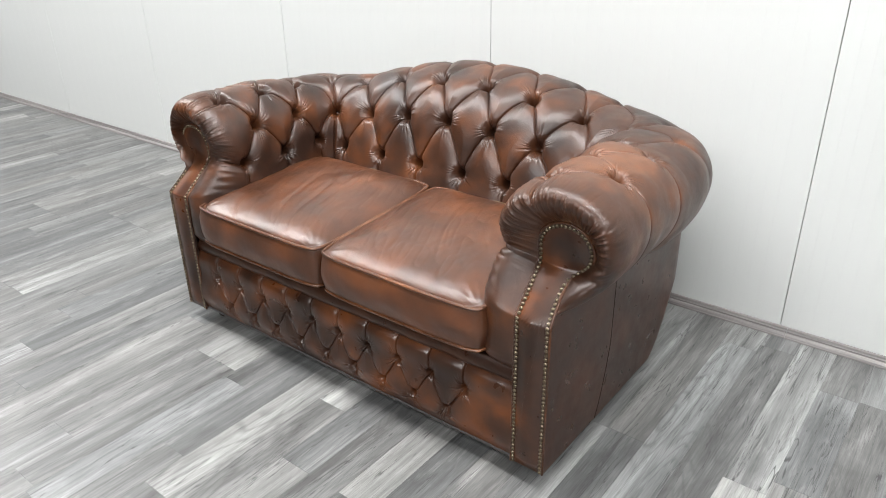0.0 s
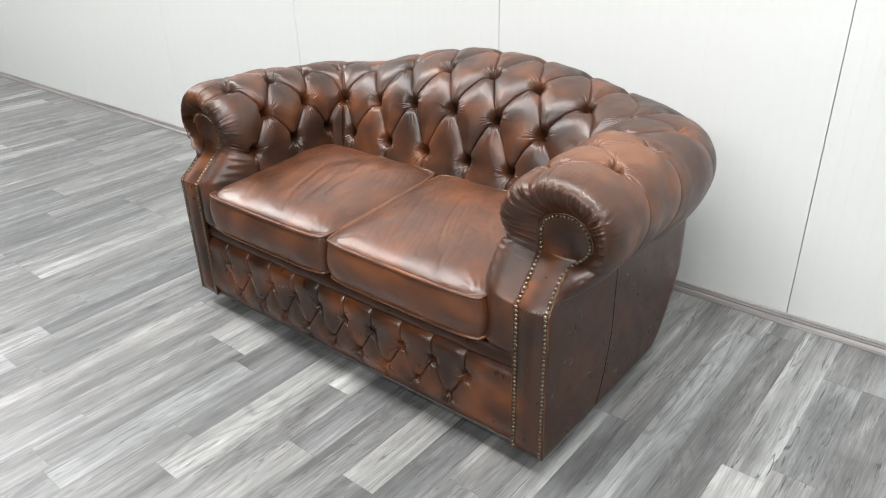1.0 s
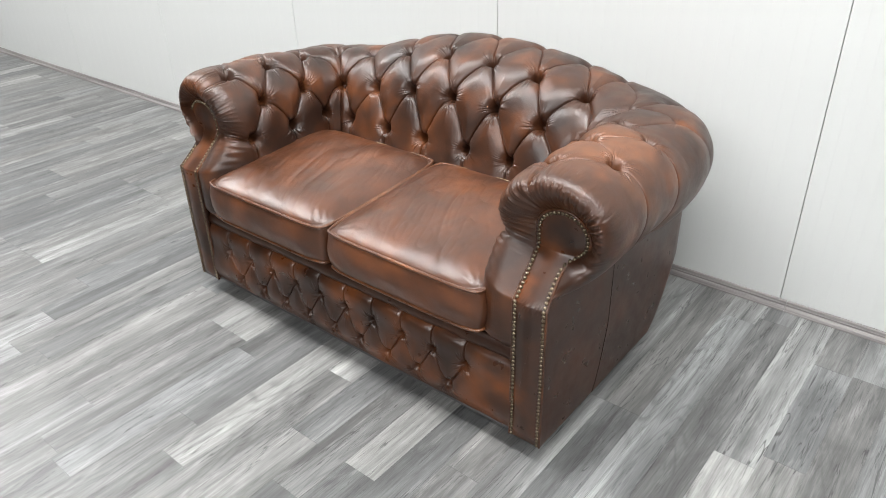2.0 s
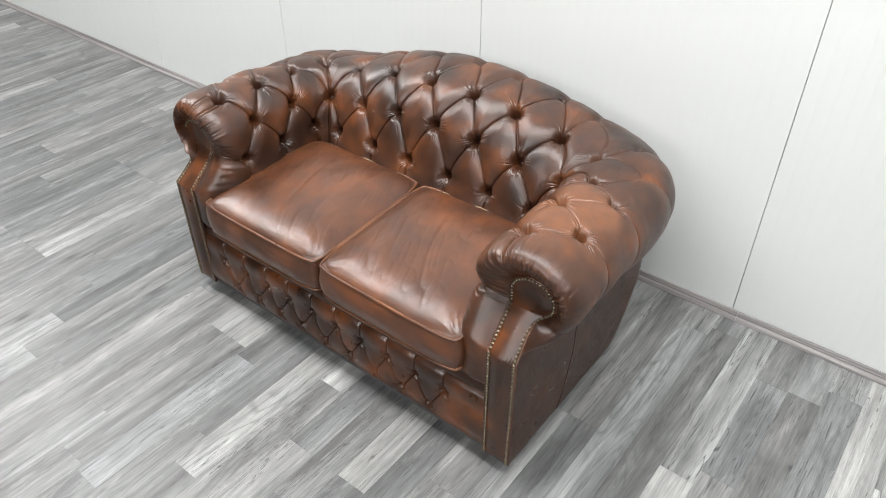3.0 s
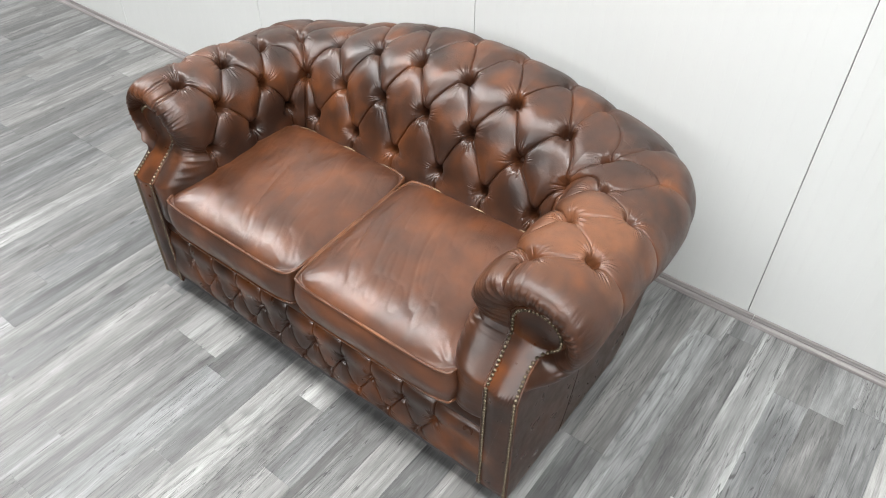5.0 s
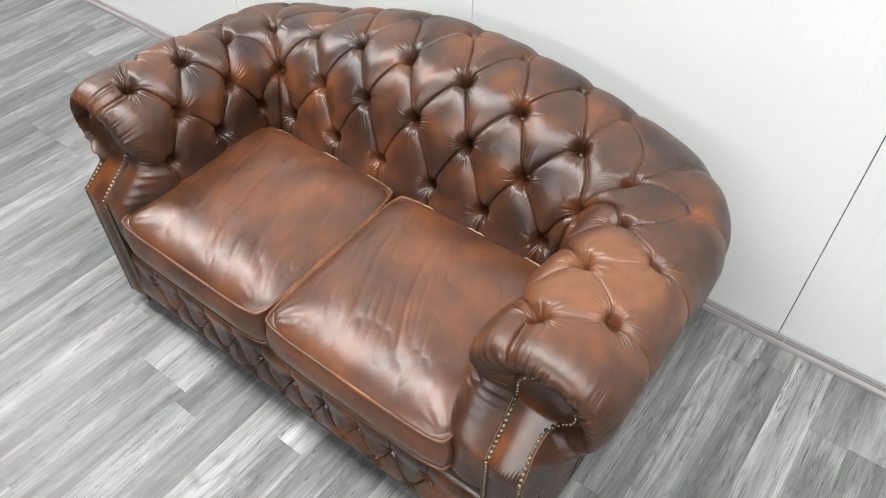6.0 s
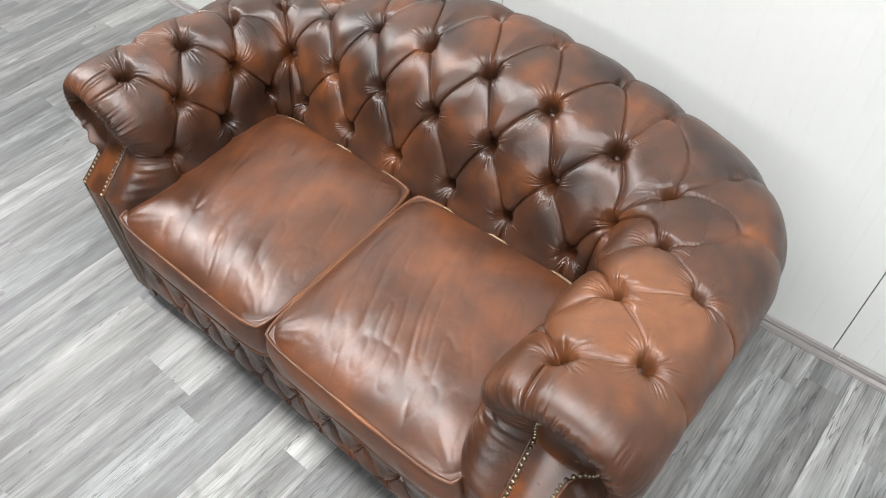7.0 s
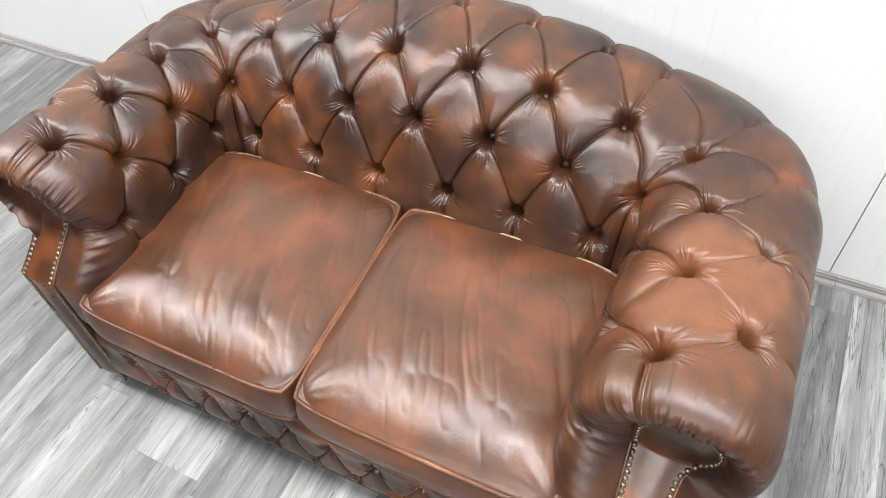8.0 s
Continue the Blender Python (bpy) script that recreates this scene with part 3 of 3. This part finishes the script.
# Outer sides and back below the roll.
def outer_path(z, n=160):
    k = math.sqrt(min(max((z - 0.03) / 0.22, 0.0), 1.0))
    hx, yb, r = float(np.interp(z, [0.045, 0.25, 0.448, 0.50, 0.53], [0.6965, 0.6985, 0.6985, 0.689, 0.676])), 0.67 + 0.165 * k, 0.125
    a = [np.stack([np.full(40, -hx), np.linspace(float(panel_y(z)) + 0.002, yb - r, 40)], 1)]
    t = np.linspace(0, math.pi / 2, 30)[1:]
    a.append(np.stack([-hx + r - r * np.cos(t), yb - r + r * np.sin(t)], 1))
    half = np.concatenate(a)
    mid = np.stack([np.linspace(-hx + r, hx - r, 60)[1:-1], np.full(58, yb)], 1)
    return np.concatenate([half, mid, half[::-1] * [-1, 1]])


zs = 0.045 + 0.485 * np.linspace(0, 1, 48) ** 1.5
outer = np.array([np.c_[outer_path(z), np.full(len(outer_path(z)), z)] for z in zs])
grid_object("outer_panel", np.swapaxes(outer, 0, 1), LEATHER_PLAIN, sofa, "plain dark leather outer sides and back", flip=True)
for i in (18, 46, 126 - 46 + 30, 196 - 18):
    i = min(i, outer.shape[1] - 1)
    tube("seam", outer[:, i], 0.0016, FOOT, sofa, around=6)
under = outer_path(0.045)
mesh_object("underside", [(a, b, 0.05) for a, b in under], [tuple(range(len(under)))], DARK, sofa)

# Scroll-shaped front panels with brass nails.
def scroll_outline():
    left = [(0.608, 0.045), (0.608, 0.25), (0.608, 0.440), (0.606, 0.48), (0.602, 0.53), (0.600, 0.57)]
    arc = [(HEAD[0] + HX * HR * math.cos(t), HEAD[1] + HR * math.sin(t)) for t in np.linspace(math.radians(172), math.radians(-50), 26)]
    right = [(0.690, 0.526), (0.687, 0.50), (0.691, 0.470), (0.696, 0.448), (0.696, 0.25), (0.695, 0.045)]
    return np.array(left + arc + right)


OUT = resample(scroll_outline(), 0.004)


def scroll_panel(side):
    pts = OUT.copy()
    bm = bmesh.new()
    front = [bm.verts.new((side * p[0], panel_y(p[1]) - 0.0, p[1])) for p in pts]
    face = bm.faces.new(front)
    bmesh.ops.triangulate(bm, faces=[face])
    for z in np.arange(0.07, 0.64, 0.02):
        geom = bm.verts[:] + bm.edges[:] + bm.faces[:]
        bmesh.ops.bisect_plane(bm, geom=geom, plane_co=(0, 0, z), plane_no=(0, 0, 1))
    for x in np.linspace(0.605, 0.716, 16):
        geom = bm.verts[:] + bm.edges[:] + bm.faces[:]
        bmesh.ops.bisect_plane(bm, geom=geom, plane_co=(side * x, 0, 0), plane_no=(1, 0, 0))
    for v in bm.verts:
        away = float(np.min(np.hypot(OUT[:, 0] - abs(v.co.x), OUT[:, 1] - v.co.z))) if not v.is_boundary else 0.0
        v.co.y = float(panel_y(v.co.z)) - 0.002 - 0.0075 * smooth01(away / 0.04)
    bmesh.ops.recalc_face_normals(bm, faces=bm.faces)
    if sum(f.normal.y for f in bm.faces) > 0:
        bmesh.ops.reverse_faces(bm, faces=bm.faces)
    rim = [e for e in bm.edges if e.is_boundary]
    ext = bmesh.ops.extrude_edge_only(bm, edges=rim)
    for v in [g for g in ext["geom"] if isinstance(g, bmesh.types.BMVert)]:
        v.co.y += 0.01
    ob = part("scroll_panel", bm, LEATHER_PANEL, sofa, "scroll-shaped leather front panel edged with brass nails", smooth=True)
    line = resample(np.c_[OUT, panel_y(OUT[:, 1])], 0.0114)[:, :2]
    for p, q in zip(line[:-1], line[1:]):
        c = (p + q) / 2
        t = (q - p) / np.linalg.norm(q - p)
        c = c + np.array([t[1], -t[0]]) * 0.006
        slope = (panel_y(c[1] + 0.005) - panel_y(c[1] - 0.005)) / 0.01
        nrm = (0, -1, float(slope))
        stud("nail", NAIL, ob, (side * c[0], float(panel_y(c[1])) - 0.0042, c[1]), nrm)
    edge = np.c_[side * (OUT[:, 0]), panel_y(OUT[:, 1]) - 0.002, OUT[:, 1]]
    tube("welt", edge, 0.0035, LEATHER_WELT, ob, around=8)
    return ob


NAIL = dome_mesh("nail", 0.0048, 0.0036, 3, 10, BRASS)
scroll_panel(1)
scroll_panel(-1)

# Tufted front rail.
FU = [0.027 + 0.1085 * k for k in range(-5, 5)]
FL = [-0.026 + 0.1085 * k for k in range(-4, 5)]
RAIL_T = [-1.0, 0, 1.0, 2.0, 2.6]
RAIL_Y = [0.030, 0.006, 0.012, 0.014, 0.040]
RAIL_Z = [0.040, 0.104, 0.186, 0.238, 0.252]


def rail(u, w):
    u, w = np.broadcast_arrays(np.asarray(u, float), np.asarray(w, float))
    return np.stack([u, spline(w, RAIL_T, RAIL_Y), spline(w, RAIL_T, RAIL_Z)], -1)


RU, RW = np.linspace(-0.612, 0.612, 1200), np.linspace(-1.0, 2.6, 220)
RP = rail(RU[:, None], RW[None])
RN = grid_normals(RP)
r_nodes = [(x, 1.0) for x in FU] + [(x, 0.0) for x in FL]
r_lines = [((x, 1.0), (x, 2.2)) for x in FU]
for x in FL:
    for q in FU:
        if abs(x - q) < 0.08:
            r_lines.append(((x, 0.0), (q, 1.0)))
rh = tufted(RP, RU, RW, rail, r_nodes, r_lines, 0.018, 0.040, 0.013, rng, win=(0.12, 1.8), bow=-0.08, wide=0.0092, full=0.74, groove=0.0045, fan=0.0040, depth=lambda u, w: 1.0)[0]
rh += 0.0012 * vnoise(RP, 30.0)
front = grid_object("front_rail", RP + RN * rh[..., None], LEATHER_PANEL, sofa, "front rail buttoned in two rows")
SMALL = dome_mesh("button", 0.0066, 0.005, 4, 12, LEATHER)
for u, w in r_nodes:
    i, j = int(np.argmin(abs(RU - u))), int(np.argmin(abs(RW - w)))
    stud("button", SMALL, front, RP[i, j] - RN[i, j] * 0.0095, RN[i, j])

# Seat rail between front rail and cushions, and the deck under them.
a = np.linspace(0, 1, 24)
prof = np.stack([spline(a, [0, 0.25, 0.6, 1], [0.034, 0.006, 0.012, 0.06]), spline(a, [0, 0.25, 0.6, 1], [0.243, 0.262, 0.300, 0.318])], 1)
xs = np.linspace(-0.607, 0.607, 200)
band = np.zeros((200, 24, 3))
band[..., 0], band[..., 1], band[..., 2] = xs[:, None], prof[None, :, 0], prof[None, :, 1]
band[..., 1] += 0.003 * vnoise(band * [1, 0, 0.5], 12.0)
grid_object("seat_rail", band, LEATHER_PLAIN, sofa, "plain leather rail under the seat")
part("seat_deck", box_bm((-0.56, 0.05, 0.20), (0.56, 0.55, 0.318)), LEATHER_PLAIN, sofa)


def foot(x, y):
    prof = [(0.0, 0.022), (0.012, 0.027), (0.030, 0.031), (0.046, 0.033), (0.058, 0.033)]
    t = np.linspace(0, 2 * math.pi, 21)
    pts = np.array([[(x + r * math.cos(q), y + r * math.sin(q), z) for z, r in prof] for q in t])
    grid_object("foot", pts, FOOT, sofa, "small dark turned wooden foot")


for fx in (-0.60, 0.60):
    for fy in (0.06, 0.62):
        foot(fx, fy)


# ---- seat cushions ----
def seat_cushion(xa, xb, seed):
    thing = new("seat_cushion")
    xc, yc, zc = (xa + xb) / 2 + SOFA_X, 0.22, 0.318
    thing.location = (xc, yc, zc)
    hx, hy = (xb - xa) / 2, 0.252
    rs = np.random.RandomState(seed)

    outer_side = 1 if xa > 0 else -1

    def ring(a, b):
        """Square to cushion outline: the outer back corner is well rounded, the others tighter."""
        c = 0.05 + 0.075 * smooth01(b) * smooth01(a * outer_side)
        p = 6.5 - 2.5 * smooth01(b) * smooth01(a * outer_side)
        pull = 1 - c * abs(a) ** p * abs(b) ** p
        return hx * a * pull, hy * b * pull

    def edge_z(y, lo):
        return (0.138 if lo else 0.012) + (0.030 * (y / hy) if lo else 0.0) * 0.55

    n = 190
    a, b = np.meshgrid(np.linspace(-1, 1, n), np.linspace(-1, 1, n), indexing="ij")
    x, y = ring(a, b)
    r = np.maximum(abs(a), abs(b))
    swell = np.minimum((abs(a) ** 9 + abs(b) ** 9) ** (1 / 9), 1)
    crown = 0.042 * (1 - swell**3.0) ** 0.72
    z = edge_z(y, True) + crown
    pos = np.stack([x + xc, y + yc, 0 * x], -1)
    inside = (1 - abs(a) ** 6) * (1 - abs(b) ** 6)
    z += (0.0045 * vnoise(pos * [1.0, 0.55, 1] + seed, 9.0) + 0.0012 * vnoise(pos * [1.5, 0.4, 1] + seed, 24.0) + 0.0006 * vnoise(pos * [1.2, 0.5, 1] + seed, 60.0)) * (0.35 + 0.65 * inside)
    lean = pos.copy()
    lean[..., 0] += 0.35 * pos[..., 1] + 0.02 * vnoise(pos, 7.0)
    z -= 0.0022 * (1 - np.minimum(np.abs(vnoise(lean * [1, 0.22, 1] + seed, 17.0)) / 0.35, 1)) ** 2 * inside
    z -= 0.0010 * (1 - np.minimum(np.abs(vnoise(lean * [1, 0.3, 1] + seed + 5, 40.0)) / 0.4, 1)) ** 2 * (0.3 + 0.7 * inside)
    # Gathers running in from the front corners.
    for cx_, cy_ in ((-1, -1), (1, -1), (1, 1), (-1, 1)):
        dx, dy = a - cx_, (b - cy_) * hy / hx
        rr, ph = np.hypot(dx, dy), np.arctan2(dy, dx)
        z += 0.0005 * np.sin(ph * 21 + 3 * vnoise(pos + seed, 12.0)) * np.exp(-(((rr - 0.22) / 0.16) ** 2)) * inside**0.3
    topside = np.stack([x, y, z], -1)
    # Side wall, rings from the upper to the lower welt.
    k = 360
    t = np.linspace(0, 4, k, endpoint=False)
    sa = np.where(t < 1, -1 + 2 * t, np.where(t < 2, 1, np.where(t < 3, 1 - 2 * (t - 2), -1)))
    sb = np.where(t < 1, -1, np.where(t < 2, -1 + 2 * (t - 1), np.where(t < 3, 1, 1 - 2 * (t - 3))))
    ex, ey = ring(sa, sb)
    lev = np.linspace(0, 1, 22)
    nx, ny = np.gradient(ey), -np.gradient(ex)
    ln = np.hypot(nx, ny)
    nx, ny = nx / ln, ny / ln
    side = np.zeros((k, 22, 3))
    bulge = 0.012 * np.sin(lev * math.pi) ** 0.8
    side[..., 0] = ex[:, None] + nx[:, None] * bulge
    side[..., 1] = ey[:, None] + ny[:, None] * bulge
    side[..., 2] = edge_z(ey, True)[:, None] * (1 - lev) + 0.012 * lev
    wob = 0.003 * vnoise(side * [1, 1, 1.6] + seed, 16.0) * np.sin(lev * math.pi)[None]
    side[..., 0] += nx[:, None] * wob
    side[..., 1] += ny[:, None] * wob
    low = np.stack([x, y, np.full_like(x, 0.012) - 0.008 * (1 - r**2)], -1)[::6, ::6]
    verts, faces = [], []
    for pts, wrap, flip in ((topside, False, False), (side, True, True), (low, False, True)):
        f = grid_faces(*pts.shape[:2], len(verts), wrap)
        faces += (f[:, ::-1] if flip else f).tolist()
        verts += pts.reshape(-1, 3).tolist()
    mesh_object("cover", verts, faces, LEATHER_SEAT, thing)
    up = np.stack([ex * 1.004, ey * 1.004, edge_z(ey, True)], 1)
    dn = np.stack([ex * 1.004, ey * 1.004, np.full(k, 0.012)], 1)
    rear = np.arange(int(k * 0.535), int(k * 0.72)) if outer_side < 0 else np.arange(int(k * 0.53), int(k * 0.715))
    tube("piping", up[np.arange(rear[-1], rear[0] + k + 1) % k], 0.0046, LEATHER_PIPE, thing, label="thin rubbed leather piping")
    tube("piping", up[rear], 0.0030, PALE_PIPE, thing, label="pale piping, its colour rubbed through along the back")
    tube("piping", dn, 0.0046, LEATHER_PIPE, thing, closed=True, label="thin rubbed leather piping")
    return tagged(thing, "plump brown leather seat cushion with piped edges", "seat cushion", "seat cushions")


seat_cushion(-0.530, -0.004, 1)
seat_cushion(0.004, 0.530, 2)

# ---- floor ----
tagged(part("floor", box_bm((x0 - 0.1, y0 - 0.1, -0.1), (x1 + 0.1, y1 + 0.1, -0.006)), DARK, None), "grey wood-effect laminate plank floor", "floor", kind="structure")
floor = bpy.data.objects["floor"]
STRIP, ORIGIN = 0.1016, 1.372
# Joints seen between boards: strip number from ORIGIN leftwards, with their y, and tones (0 dark, 1 mid, 2 light) from the wall forwards.
JOINTS = {3: [0.94], 1: [0.80], 0: [0.806], -1: [0.887], 20: [-0.567], 23: [-0.278], 26: [-0.302], 24: [-0.167], 19: [-0.03], 16: [-0.139], 17: [-0.139], 15: [-0.175, -0.76], 12: [-0.08], 13: [-0.566]}
TONES = {4: [2, 2], 3: [1, 0], 2: [2, 2, 2], 1: [0, 1], 0: [2, 0], -1: [1, 1], 5: [0, 0], 12: [1, 2], 15: [1, 0, 1], 20: [2, 0], 19: [2, 1], 16: [2, 1], 17: [1, 1], 13: [1, 1]}
plank_meshes = {}


def plank_mesh(length, tone):
    key = (round(length, 3), tone)
    if key not in plank_meshes:
        bm = box_bm((0.0002, 0.00015, -0.006), (STRIP - 0.0002, key[0] - 0.00015, 0.0), 0.0002, 1)
        me = bpy.data.meshes.new("plank")
        bm.to_mesh(me)
        bm.free()
        me.materials.append(WOODS[tone])
        plank_meshes[key] = me
    return plank_meshes[key]


rp = random.Random(11)
rest = [([], []) for _ in WOODS]
for k in range(math.ceil((ORIGIN - x1) / STRIP), math.ceil((ORIGIN - x0) / STRIP)):
    x = ORIGIN - (k + 1) * STRIP
    cuts = sorted(JOINTS.get(k, []), reverse=True) or [y1 - rp.choice([0.15, 0.3, 0.45, 0.6, 0.75])]
    while cuts[0] < y1 - 0.9:
        cuts.insert(0, min(cuts[0] + rp.choice([0.55, 0.7, 0.85]), y1 - 0.05))
    while cuts[-1] > y0:
        cuts.append(max(y0, cuts[-1] - rp.choice([0.45, 0.6, 0.6, 0.75, 0.9, 1.2])))
    tones = list(TONES.get(k, []))
    high = y1
    for low in cuts:
        # Unlisted boards: darker left, lighter right, the floor's light falloff put into tone.
        tone = tones.pop(0) if tones else rp.choice([0, 0, 0, 0, 0, 1] if k > 6 else [1, 1, 2, 2])
        length = high - low
        if length < 0.02:
            continue
        if -2.3 < x < 2.3 and high > -1.1:
            ob = new("plank", plank_mesh(length, tone))
            ob.parent = floor
            ob.location = (x, low, 0)
        else:
            v, f = rest[tone]
            n = len(v)
            for z in (-0.006, 0.0):
                v += [(x + 0.0003, low + 0.0003, z), (x + STRIP - 0.0003, low + 0.0003, z), (x + STRIP - 0.0003, high - 0.0003, z), (x + 0.0003, high - 0.0003, z)]
            f += [(n + 4, n + 5, n + 6, n + 7), (n, n + 1, n + 5, n + 4), (n + 1, n + 2, n + 6, n + 5), (n + 2, n + 3, n + 7, n + 6), (n + 3, n, n + 4, n + 7)]
        high = low
for (v, f), m in zip(rest, WOODS):
    tagged(mesh_object("planks", v, f, m, floor, smooth=False), "grey laminate planks", kind="stuff")
